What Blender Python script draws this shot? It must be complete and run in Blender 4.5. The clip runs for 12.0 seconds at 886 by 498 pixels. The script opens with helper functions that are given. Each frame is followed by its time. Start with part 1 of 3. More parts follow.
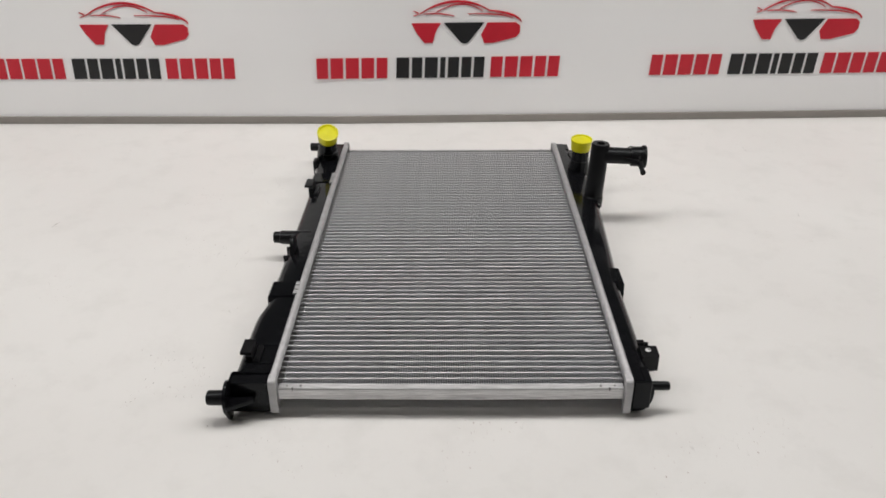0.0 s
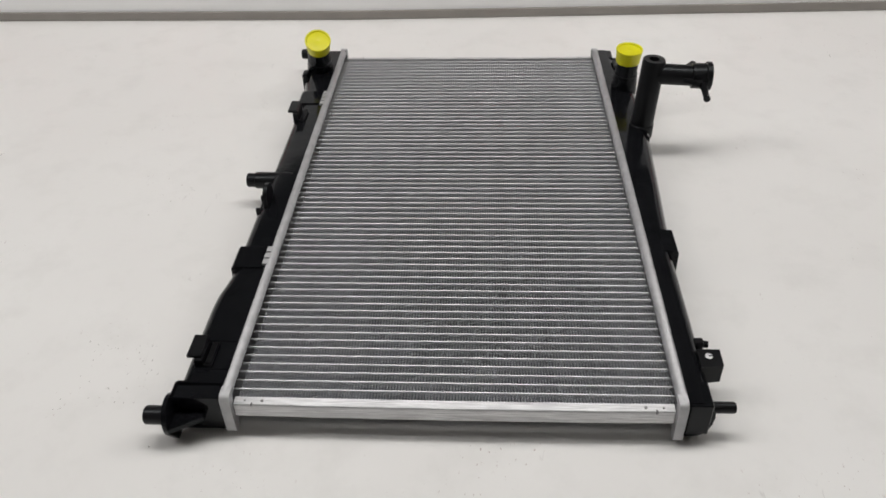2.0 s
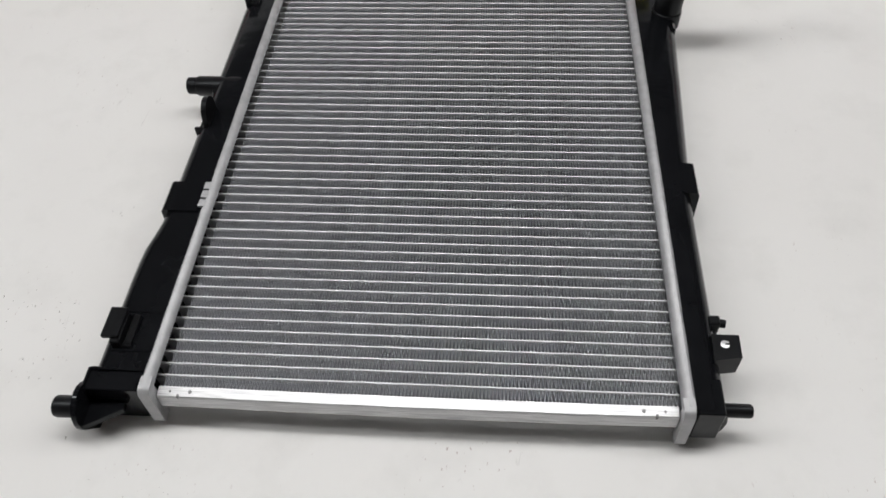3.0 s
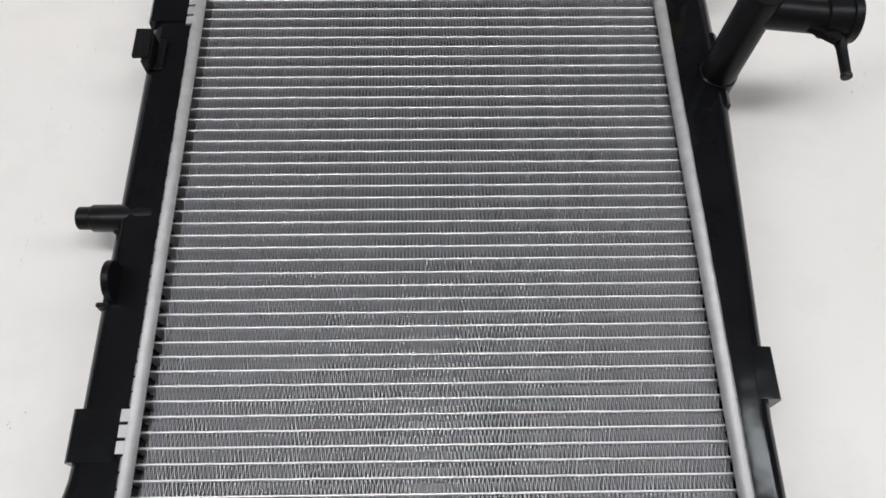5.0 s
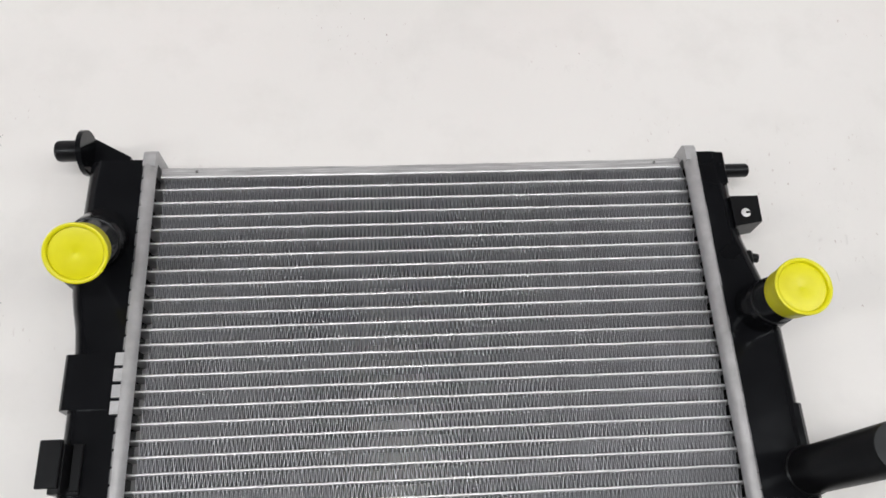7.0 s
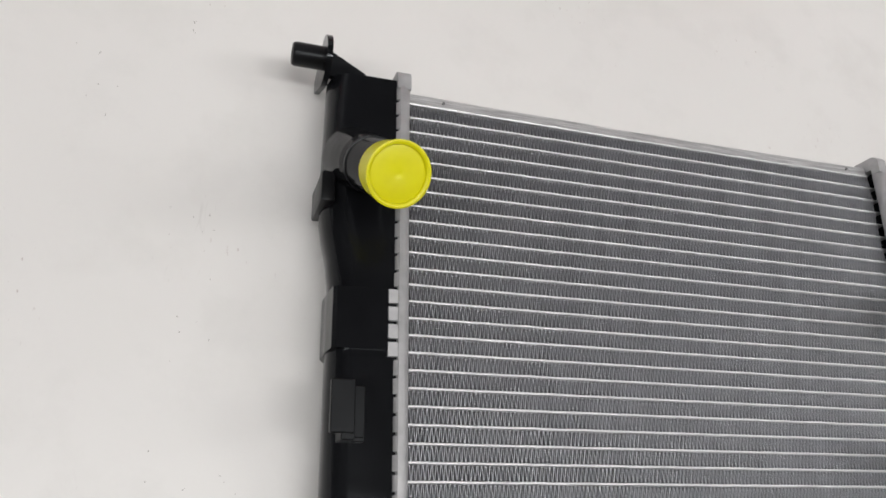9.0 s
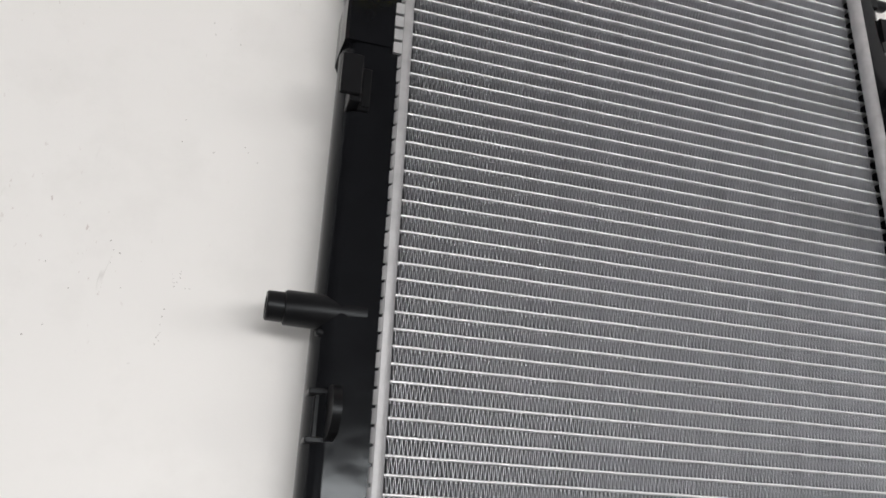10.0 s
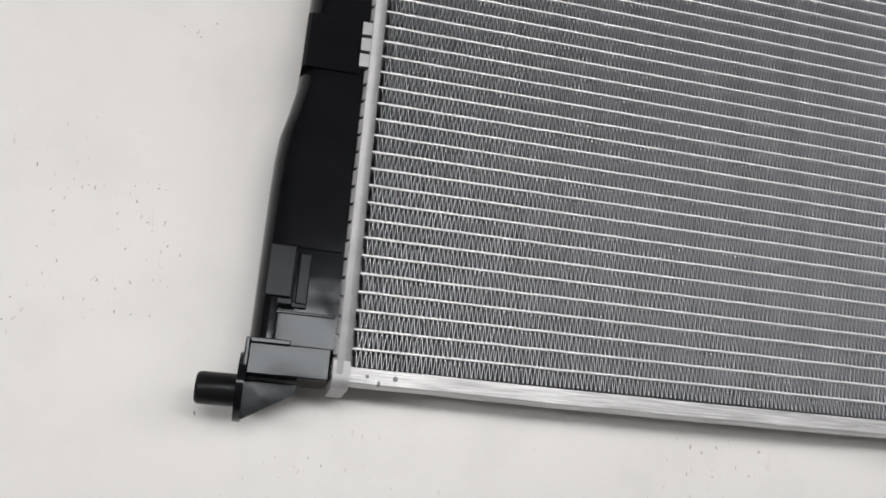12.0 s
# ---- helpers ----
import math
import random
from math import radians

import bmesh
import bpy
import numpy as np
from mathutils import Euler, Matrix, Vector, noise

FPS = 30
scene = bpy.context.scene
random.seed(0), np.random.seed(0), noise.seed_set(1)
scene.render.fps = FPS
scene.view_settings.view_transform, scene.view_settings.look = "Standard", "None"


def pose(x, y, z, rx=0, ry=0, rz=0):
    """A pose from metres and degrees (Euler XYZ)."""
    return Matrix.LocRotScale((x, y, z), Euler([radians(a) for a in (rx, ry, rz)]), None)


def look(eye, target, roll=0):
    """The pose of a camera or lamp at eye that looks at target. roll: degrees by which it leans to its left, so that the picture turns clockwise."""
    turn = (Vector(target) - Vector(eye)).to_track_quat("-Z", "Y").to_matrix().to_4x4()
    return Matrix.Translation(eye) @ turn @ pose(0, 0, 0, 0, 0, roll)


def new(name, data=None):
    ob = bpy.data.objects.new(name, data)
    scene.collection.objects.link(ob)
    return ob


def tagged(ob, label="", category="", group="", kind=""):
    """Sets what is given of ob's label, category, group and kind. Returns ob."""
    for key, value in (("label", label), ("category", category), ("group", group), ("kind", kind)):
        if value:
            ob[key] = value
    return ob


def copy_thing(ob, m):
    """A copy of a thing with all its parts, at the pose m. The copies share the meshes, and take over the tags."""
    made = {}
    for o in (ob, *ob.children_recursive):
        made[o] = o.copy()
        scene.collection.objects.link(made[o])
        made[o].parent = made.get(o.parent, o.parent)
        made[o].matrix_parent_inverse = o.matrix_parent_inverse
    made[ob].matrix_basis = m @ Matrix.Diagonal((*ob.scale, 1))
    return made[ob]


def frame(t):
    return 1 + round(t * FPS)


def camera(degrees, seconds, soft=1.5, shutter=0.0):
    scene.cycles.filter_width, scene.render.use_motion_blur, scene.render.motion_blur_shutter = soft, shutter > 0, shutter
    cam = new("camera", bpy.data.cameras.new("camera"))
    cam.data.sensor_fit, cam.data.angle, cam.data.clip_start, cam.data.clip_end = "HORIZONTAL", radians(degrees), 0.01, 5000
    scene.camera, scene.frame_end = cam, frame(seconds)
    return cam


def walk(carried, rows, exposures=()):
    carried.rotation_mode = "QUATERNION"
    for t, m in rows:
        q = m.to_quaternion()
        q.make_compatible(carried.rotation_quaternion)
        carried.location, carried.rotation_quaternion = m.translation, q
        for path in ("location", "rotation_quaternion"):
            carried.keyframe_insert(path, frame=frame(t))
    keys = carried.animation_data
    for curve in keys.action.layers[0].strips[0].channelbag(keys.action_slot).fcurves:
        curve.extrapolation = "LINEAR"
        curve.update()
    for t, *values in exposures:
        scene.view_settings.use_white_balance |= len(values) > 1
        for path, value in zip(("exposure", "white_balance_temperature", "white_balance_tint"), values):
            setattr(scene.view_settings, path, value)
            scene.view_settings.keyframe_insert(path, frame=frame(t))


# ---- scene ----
cam = camera(59.1, 12.0, soft=1.65)
PATH = [
    (0, (0.180, -0.632, 0.543), (0.162, 1.120, -0.422), -0.4),
    (0.5, (0.1835, -0.6215, 0.538), (0.1585, 1.1245, -0.438), -0.5),
    (1, (0.182, -0.588, 0.536), (0.152, 1.138, -0.475), -0.5),
    (1.5, (0.179, -0.511, 0.5275), (0.1285, 1.165, -0.5625), -0.8),
    (2, (0.205, -0.413, 0.518), (0.101, 1.157, -0.717), -1.9),
    (2.5, (0.237, -0.318, 0.509), (0.071, 1.079, -0.911), -3.7),
    (2.7, (0.242, -0.291, 0.506), (0.078, 1.048, -0.970), -3.8),
    (4.3, (0.177, -0.044, 0.509), (0.172, 0.904, -1.252), 0.5),
    (4.5, (0.177, -0.017, 0.516), (0.177, 0.902, -1.261), 0.4),
    (5, (0.179, 0.069, 0.514), (0.208, 0.938, -1.287), 1.2),
    (5.5, (0.185, 0.165, 0.526), (0.241, 0.987, -1.297), 2.1),
    (6, (0.176, 0.256, 0.517), (0.263, 1.079, -1.303), 4.1),
    (6.5, (0.166, 0.342, 0.52), (0.257, 1.133, -1.315), 4.3),
    (6.7, (0.169, 0.376, 0.515), (0.262, 1.158, -1.324), 4.5),
    (8.3, (-0.031, 0.423, 0.459), (0.454, 1.069, -1.370), 36.8),
    (8.5, (-0.063, 0.421, 0.447), (0.472, 1.078, -1.364), 39.9),
    (8.7, (-0.096, 0.417, 0.437), (0.485, 1.085, -1.356), 42.5),
    (9, (-0.108, 0.402, 0.434), (0.486, 1.092, -1.347), 43.4),
    (9.3, (-0.112, 0.367, 0.441), (0.520, 1.050, -1.329), 46.5),
    (9.5, (-0.109, 0.322, 0.435), (0.508, 1.02, -1.335), 45.8),
    (10, (-0.088, 0.211, 0.437), (0.44, 0.929, -1.353), 41.9),
    (10.5, (-0.076, 0.117, 0.431), (0.432, 0.811, -1.374), 43.2),
    (11, (-0.065, 0.024, 0.423), (0.418, 0.77, -1.369), 40.8),
    (11.5, (-0.062, -0.03, 0.418), (0.423, 0.65, -1.399), 43.3),
    (12, (-0.031, -0.05, 0.417), (0.344, 0.543, -1.456), 38.1),
]
walk(cam, [(t, look(eye, target, roll)) for t, eye, target, roll in PATH],
     exposures=[(0.0, 0.09, 6660, 10), (1.5, 0.0, 6660, 10), (2.5, 0.02, 6480, 9), (4.5, 0.18, 6400, 10), (6.5, 0.22, 6430, 10), (8.5, 0.05, 6520, 10),
                (9.0, 0.02, 6520, 10), (9.6, 0.08, 6520, 10), (10.2, 0.12, 6520, 10), (12.0, 0.04, 6500, 10)])

# ---- light ----
world = bpy.data.worlds.new("world")
scene.world = world
world.use_nodes = True
world.node_tree.nodes["Background"].inputs[0].default_value = (0.9, 0.95, 1.0, 1)
world.node_tree.nodes["Background"].inputs[1].default_value = 0.05

CEILING = 1.65
LAMPS = [(0.15, 0.27, 11.8), (-1.55, 0.02, 12.6), (1.85, 0.48, 10.2)]
for lx, ly, power in LAMPS:
    lamp = bpy.data.lights.new("panel_light", "AREA")
    lamp.shape, lamp.size, lamp.size_y = "RECTANGLE", 1.36, 0.19
    lamp.energy, lamp.color = power, (1.0, 0.985, 0.975)
    new("panel_light", lamp).matrix_world = pose(lx, ly, CEILING - 0.035)


# ---- materials ----
def material(name, base, rough=0.5, metal=0.0, spec=0.5):
    m = bpy.data.materials.new(name)
    m.use_nodes = True
    b = m.node_tree.nodes["Principled BSDF"]
    b.inputs["Base Color"].default_value = (*base, 1)
    b.inputs["Roughness"].default_value = rough
    b.inputs["Metallic"].default_value = metal
    b.inputs["Specular IOR Level"].default_value = spec
    return m, m.node_tree.nodes, m.node_tree.links, b


def noise_tex(nodes, links, scale, detail=4.0, rough=0.55, stretch=None):
    co = nodes.new("ShaderNodeTexCoord")
    tex = nodes.new("ShaderNodeTexNoise")
    tex.inputs["Scale"].default_value = scale
    tex.inputs["Detail"].default_value = detail
    tex.inputs["Roughness"].default_value = rough
    if stretch:
        mp = nodes.new("ShaderNodeMapping")
        mp.inputs["Scale"].default_value = stretch
        links.new(co.outputs["Object"], mp.inputs["Vector"])
        links.new(mp.outputs["Vector"], tex.inputs["Vector"])
    else:
        links.new(co.outputs["Object"], tex.inputs["Vector"])
    return tex


def ramp(nodes, links, source, stops):
    r = nodes.new("ShaderNodeValToRGB")
    els = r.color_ramp.elements
    while len(els) < len(stops):
        els.new(0.5)
    for e, (p, c) in zip(els, stops):
        e.position, e.color = p, (*c, 1) if len(c) == 3 else c
    links.new(source, r.inputs["Fac"])
    return r.outputs["Color"]


def mix(nodes, links, fac, a, b):
    n = nodes.new("ShaderNodeMix")
    n.data_type = "RGBA"
    if isinstance(fac, (int, float)):
        n.inputs["Factor"].default_value = fac
    else:
        links.new(fac, n.inputs["Factor"])
    for key, v in (("A", a), ("B", b)):
        sock = [s for s in n.inputs if s.name == key and s.type == "RGBA"][0]
        if isinstance(v, tuple):
            sock.default_value = (*v, 1)
        else:
            links.new(v, sock)
    return [s for s in n.outputs if s.type == "RGBA"][0]


def bump(nodes, links, b, height, strength, distance):
    n = nodes.new("ShaderNodeBump")
    n.inputs["Strength"].default_value = strength
    n.inputs["Distance"].default_value = distance
    links.new(height, n.inputs["Height"])
    links.new(n.outputs["Normal"], b.inputs["Normal"])


def rough_from(nodes, links, b, source, lo, hi):
    n = nodes.new("ShaderNodeMapRange")
    n.inputs["To Min"].default_value, n.inputs["To Max"].default_value = lo, hi
    links.new(source, n.inputs["Value"])
    links.new(n.outputs["Result"], b.inputs["Roughness"])


def make_laminate():
    """White table top: faint smudges, and small dark nicks and scratches in worn patches."""
    m, nodes, links, b = material("white_laminate", (0.8, 0.79, 0.765), 0.42)

    def times(x, y):
        n = nodes.new("ShaderNodeMath")
        n.operation = "MULTIPLY"
        links.new(x, n.inputs[0])
        links.new(y, n.inputs[1])
        return n.outputs[0]

    big = noise_tex(nodes, links, 3.0, 3)
    tone = ramp(nodes, links, big.outputs["Fac"], [(0.3, (0.80, 0.785, 0.768)), (0.7, (0.835, 0.825, 0.81))])
    smudge = noise_tex(nodes, links, 16.0, 5, 0.62)
    tone = mix(nodes, links, ramp(nodes, links, smudge.outputs["Fac"], [(0.5, (0, 0, 0)), (0.75, (0.5, 0.5, 0.5))]), tone, (0.72, 0.71, 0.69))
    patch = noise_tex(nodes, links, 7.0, 3)
    worn = ramp(nodes, links, patch.outputs["Fac"], [(0.54, (0, 0, 0)), (0.67, (0.9, 0.9, 0.9))])
    fine = noise_tex(nodes, links, 330.0, 2, 0.6, (1.0, 0.45, 1.0))
    nick = ramp(nodes, links, fine.outputs["Fac"], [(0.675, (0, 0, 0)), (0.74, (1, 1, 1))])
    col = mix(nodes, links, times(worn, nick), tone, (0.42, 0.34, 0.32))
    # hairline scratches: a thin band of a stretched noise, broken up by the patches
    hair = noise_tex(nodes, links, 30.0, 3, 0.6, (1.0, 0.22, 1.0))
    line = ramp(nodes, links, hair.outputs["Fac"], [(0.490, (0, 0, 0)), (0.4955, (0.55, 0.55, 0.55)), (0.501, (0, 0, 0))])
    spot = noise_tex(nodes, links, 42.0, 2)
    few = ramp(nodes, links, spot.outputs["Fac"], [(0.60, (0, 0, 0)), (0.66, (1, 1, 1))])
    col = mix(nodes, links, times(line, times(few, worn)), col, (0.45, 0.43, 0.41))
    links.new(col, b.inputs["Base Color"])
    rough_from(nodes, links, b, big.outputs["Fac"], 0.34, 0.5)
    grain = noise_tex(nodes, links, 900.0, 2)
    bump(nodes, links, b, grain.outputs["Fac"], 0.08, 0.0004)
    return m


def make_wall():
    m, nodes, links, b = material("white_wall_board", (0.74, 0.74, 0.745), 0.35)
    n = noise_tex(nodes, links, 2.2, 3)
    links.new(ramp(nodes, links, n.outputs["Fac"], [(0.3, (0.895, 0.895, 0.90)), (0.7, (0.93, 0.93, 0.935))]), b.inputs["Base Color"])
    g = noise_tex(nodes, links, 40.0, 2)
    bump(nodes, links, b, g.outputs["Fac"], 0.05, 0.001)
    return m


def make_aluminium(name, lo, hi, rough_lo, rough_hi, stretch=None, scale=60.0, metal=1.0, spec=0.5):
    m, nodes, links, b = material(name, hi, 0.4, metal, spec)
    n = noise_tex(nodes, links, scale, 5, 0.6, stretch)
    fine = noise_tex(nodes, links, 900.0, 2, 0.5)
    links.new(ramp(nodes, links, n.outputs["Fac"], [(0.3, lo), (0.7, hi)]), b.inputs["Base Color"])
    rough_from(nodes, links, b, n.outputs["Fac"], rough_lo, rough_hi)
    bump(nodes, links, b, fine.outputs["Fac"], 0.15, 0.0003)
    return m


def make_black(name, base, rough_lo, rough_hi):
    m, nodes, links, b = material(name, base, 0.4, 0.0, 0.2)
    n = noise_tex(nodes, links, 35.0, 2)
    links.new(ramp(nodes, links, n.outputs["Fac"], [(0.3, base), (0.75, tuple(c * 1.5 for c in base))]), b.inputs["Base Color"])
    rough_from(nodes, links, b, n.outputs["Fac"], rough_lo, rough_hi)
    fine = noise_tex(nodes, links, 48.0, 2, 0.45)
    bump(nodes, links, b, fine.outputs["Fac"], 0.24, 0.0014)
    b.inputs["Specular Tint"].default_value = (0.90, 0.96, 1.0, 1)
    return m


def make_plain(name, base, rough, metal=0.0, var=0.06):
    m, nodes, links, b = material(name, base, rough, metal)
    n = noise_tex(nodes, links, 18.0, 4)
    links.new(ramp(nodes, links, n.outputs["Fac"], [(0.3, tuple(c * (1 - var) for c in base)), (0.7, tuple(min(1, c * (1 + var)) for c in base))]), b.inputs["Base Color"])
    return m


LAMINATE = make_laminate()
WALL = make_wall()
ALU = make_aluminium("header_aluminium", (0.44, 0.44, 0.45), (0.57, 0.57, 0.58), 0.54, 0.70, None, 90.0, 0.65)
ALU_SIDE = make_aluminium("side_plate_aluminium", (0.40, 0.40, 0.41), (0.80, 0.80, 0.805), 0.30, 0.55, (1.6, 40.0, 40.0), 25.0, 0.65)
ALU_TUBE = make_aluminium("tube_aluminium", (0.79, 0.79, 0.805), (0.88, 0.88, 0.89), 0.45, 0.56, None, 60.0, 0.9)
# one fin metal in three tones: lit edge, lit upper side, shaded depth
FIN_EDGE_LIT = make_aluminium("fin_edge_aluminium_lit", (0.69, 0.70, 0.74), (0.81, 0.82, 0.86), 0.50, 0.60, None, 60.0, 1.0, 0.3)
FIN_SIDE_LIT = make_aluminium("fin_side_aluminium_lit", (0.61, 0.62, 0.655), (0.73, 0.74, 0.775), 0.46, 0.56, None, 60.0, 0.78, 0.3)
FIN_DEEP_SHADED = make_aluminium("fin_aluminium_shaded", (0.37, 0.38, 0.42), (0.47, 0.48, 0.52), 0.42, 0.52, None, 60.0, 1.0, 0.3)
BLACK = make_black("black_plastic", (0.0052, 0.0054, 0.0064), 0.09, 0.17)
BLACK_DULL = make_black("dull_black_plastic", (0.0065, 0.0064, 0.0070), 0.26, 0.40)
DARK = make_plain("dark_recess", (0.01, 0.01, 0.01), 0.7)
SCUFF = make_plain("grey_scuff", (0.42, 0.40, 0.38), 0.6)
RED = make_plain("red_vinyl", (0.56, 0.012, 0.03), 0.4)
INK = make_plain("black_vinyl", (0.008, 0.008, 0.009), 0.4)
STRIP = make_plain("grey_aluminium_strip", (0.27, 0.25, 0.23), 0.5, 0.0)
PLASTER = make_plain("painted_plaster", (0.20, 0.20, 0.20), 0.8)
CEILING_WHITE = make_plain("white_ceiling_paint", (0.78, 0.78, 0.77), 0.8)
GREY = make_plain("dull_grey_metal", (0.2, 0.2, 0.2), 0.6)
FLOOR = make_plain("grey_vinyl_floor", (0.26, 0.25, 0.24), 0.5)
METAL = make_plain("painted_steel", (0.55, 0.55, 0.55), 0.4)


def make_yellow():
    m, nodes, links, b = material("yellow_plastic", (0.72, 0.66, 0.004), 0.38)
    n = noise_tex(nodes, links, 45.0, 3)
    links.new(ramp(nodes, links, n.outputs["Fac"], [(0.3, (0.72, 0.67, 0.002)), (0.7, (0.80, 0.76, 0.003))]), b.inputs["Base Color"])
    b.inputs["Subsurface Weight"].default_value = 0.25
    b.inputs["Subsurface Radius"].default_value = (0.004, 0.004, 0.001)
    b.inputs["Subsurface Scale"].default_value = 1.0
    return m


YELLOW = make_yellow()


def make_glow():
    m, nodes, links, b = material("lit_diffuser", (0.9, 0.9, 0.9), 0.6)
    b.inputs["Emission Color"].default_value = (1.0, 0.985, 0.965, 1)
    b.inputs["Emission Strength"].default_value = 2.0
    return m


GLOW = make_glow()


# ---- mesh helpers ----
def finish(name, bm, mat, parent=None, label="", smooth=True, angle=0.6):
    me = bpy.data.meshes.new(name)
    bmesh.ops.recalc_face_normals(bm, faces=bm.faces)
    bm.to_mesh(me)
    bm.free()
    me.materials.append(mat)
    if smooth:
        me.shade_smooth()
        me.set_sharp_from_angle(angle=angle)
    ob = new(name, me)
    if parent:
        ob.parent = parent
    if label:
        tagged(ob, label)
    return ob


def part(name, bm, mat, parent, label=""):
    return finish(name, bm, mat, parent, label)


def box(bm, x0, x1, y0, y1, z0, z1, bevel=0.0, segments=2):
    r = bmesh.ops.create_cube(bm, size=1.0)
    vs = r["verts"]
    for v in vs:
        v.co = Vector((x0 + (v.co.x + 0.5) * (x1 - x0), y0 + (v.co.y + 0.5) * (y1 - y0), z0 + (v.co.z + 0.5) * (z1 - z0)))
    if bevel:
        es = list({e for v in vs for e in v.link_edges})
        bmesh.ops.bevel(bm, geom=es, offset=bevel, segments=segments, profile=0.5, affect="EDGES")
    return bm


def boxed(*a, **k):
    return box(bmesh.new(), *a, **k)


def turned(bm, a, b, profile, segments=32, cap=True):
    """A body of revolution about the line a-b; profile: (share of the way, radius)."""
    a, b = Vector(a), Vector(b)
    axis = (b - a)
    q = axis.to_track_quat("Z", "Y").to_matrix()
    rings = []
    for s, r in profile:
        ring = []
        for k in range(segments):
            u = 2 * math.pi * k / segments
            ring.append(bm.verts.new(a + axis * s + q @ Vector((r * math.cos(u), r * math.sin(u), 0))))
        rings.append(ring)
    for p, n in zip(rings, rings[1:]):
        for k in range(segments):
            j = (k + 1) % segments
            bm.faces.new((p[k], p[j], n[j], n[k]))
    if cap:
        bm.faces.new(rings[0][::-1])
        bm.faces.new(rings[-1])
    return bm


def prism(bm, outline, axis, lo, hi):
    """A flat outline (two coordinates, in the plane across the axis) given thickness along it."""
    def at(u, v, w):
        return {"x": (w, u, v), "y": (u, w, v), "z": (u, v, w)}[axis]
    a = [bm.verts.new(at(u, v, lo)) for u, v in outline]
    b = [bm.verts.new(at(u, v, hi)) for u, v in outline]
    n = len(outline)
    bm.faces.new(a[::-1])
    bm.faces.new(b)
    for k in range(n):
        j = (k + 1) % n
        bm.faces.new((a[k], a[j], b[j], b[k]))
    return bm


def soften(bm, offset, segments=2, angle=0.5):
    es = [e for e in bm.edges if len(e.link_faces) == 2 and e.calc_face_angle(0) > angle]
    bmesh.ops.bevel(bm, geom=es, offset=offset, segments=segments, profile=0.5, affect="EDGES", clamp_overlap=True)
    return bm


# ---- the room ----
WALL_Y, WALL_SLOPE = 0.8935, 0.0275
ROOM = (-2.6, 3.0, -2.6)
FLOOR_Z = -0.9


def wall_at(x):
    """The front of the sign board, which bends slightly at its joint."""
    joint = -0.02
    if x >= joint:
        return WALL_Y + WALL_SLOPE * (x - 0.165)
    return WALL_Y + WALL_SLOPE * (joint - 0.165) - 0.0085 * (x - joint)


def along_board(outer, inner, xs):
    """A strip in plan that follows the board, between two distances from its front."""
    return [(x, wall_at(x) + outer) for x in xs] + [(x, wall_at(x) + inner) for x in reversed(xs)]


BOARD_TOP = 0.36
bm = bmesh.new()
x0, x1 = ROOM[0], ROOM[1]
prism(bm, along_board(0.0, 0.05, (x0, -0.02, x1)), "z", FLOOR_Z, BOARD_TOP)
tagged(finish("wall_partition", bm, WALL, smooth=False), "smooth white partition board carrying red and black signs", "wall", kind="structure")
BACK = 2.4
for nm, dims in (("wall_west", (ROOM[0] - 0.12, ROOM[0], ROOM[2], BACK)), ("wall_east", (ROOM[1], ROOM[1] + 0.12, ROOM[2], BACK)),
                 ("wall_north", (ROOM[0] - 0.12, ROOM[1] + 0.12, BACK, BACK + 0.12)),
                 ("wall_south", (ROOM[0] - 0.12, ROOM[1] + 0.12, ROOM[2] - 0.12, ROOM[2]))):
    tagged(finish(nm, boxed(*dims, FLOOR_Z, CEILING), PLASTER, smooth=False), "plain grey plastered wall of the room", "wall", kind="structure")
tagged(finish("floor", boxed(ROOM[0] - 0.12, ROOM[1] + 0.12, ROOM[2] - 0.12, BACK + 0.12, FLOOR_Z - 0.1, FLOOR_Z), FLOOR, smooth=False), "plain grey vinyl floor under the table", "floor", kind="structure")
tagged(finish("ceiling", boxed(ROOM[0] - 0.12, ROOM[1] + 0.12, ROOM[2] - 0.12, BACK + 0.12, CEILING, CEILING + 0.1), CEILING_WHITE, smooth=False), "plain white ceiling with light panels", "ceiling", kind="structure")
bm = bmesh.new()
xa, xb = -1.5, 1.9
prism(bm, along_board(-0.006, -0.0005, (xa, -0.02, xb)), "z", 0.0008, 0.0145)
soften(bm, 0.0012)
tagged(finish("trim", bm, STRIP), "thin grey strip along the foot of the wall", "trim", kind="structure")

for lx, ly, power in LAMPS:
    fixture = tagged(new("ceiling_light"), "long white ceiling panel light, switched on", "ceiling light", "ceiling lights")
    fixture.location = (lx, ly, CEILING)
    bm = bmesh.new()
    for d in ((-0.72, -0.70, -0.12, 0.12), (0.70, 0.72, -0.12, 0.12), (-0.70, 0.70, -0.12, -0.105), (-0.70, 0.70, 0.105, 0.12)):
        box(bm, *d, -0.04, -0.001, 0.002, 1)
    part("frame", bm, METAL, fixture)
    part("diffuser", boxed(-0.699, 0.699, -0.104, 0.104, -0.025, -0.003), GLOW, fixture, "glowing white diffuser")

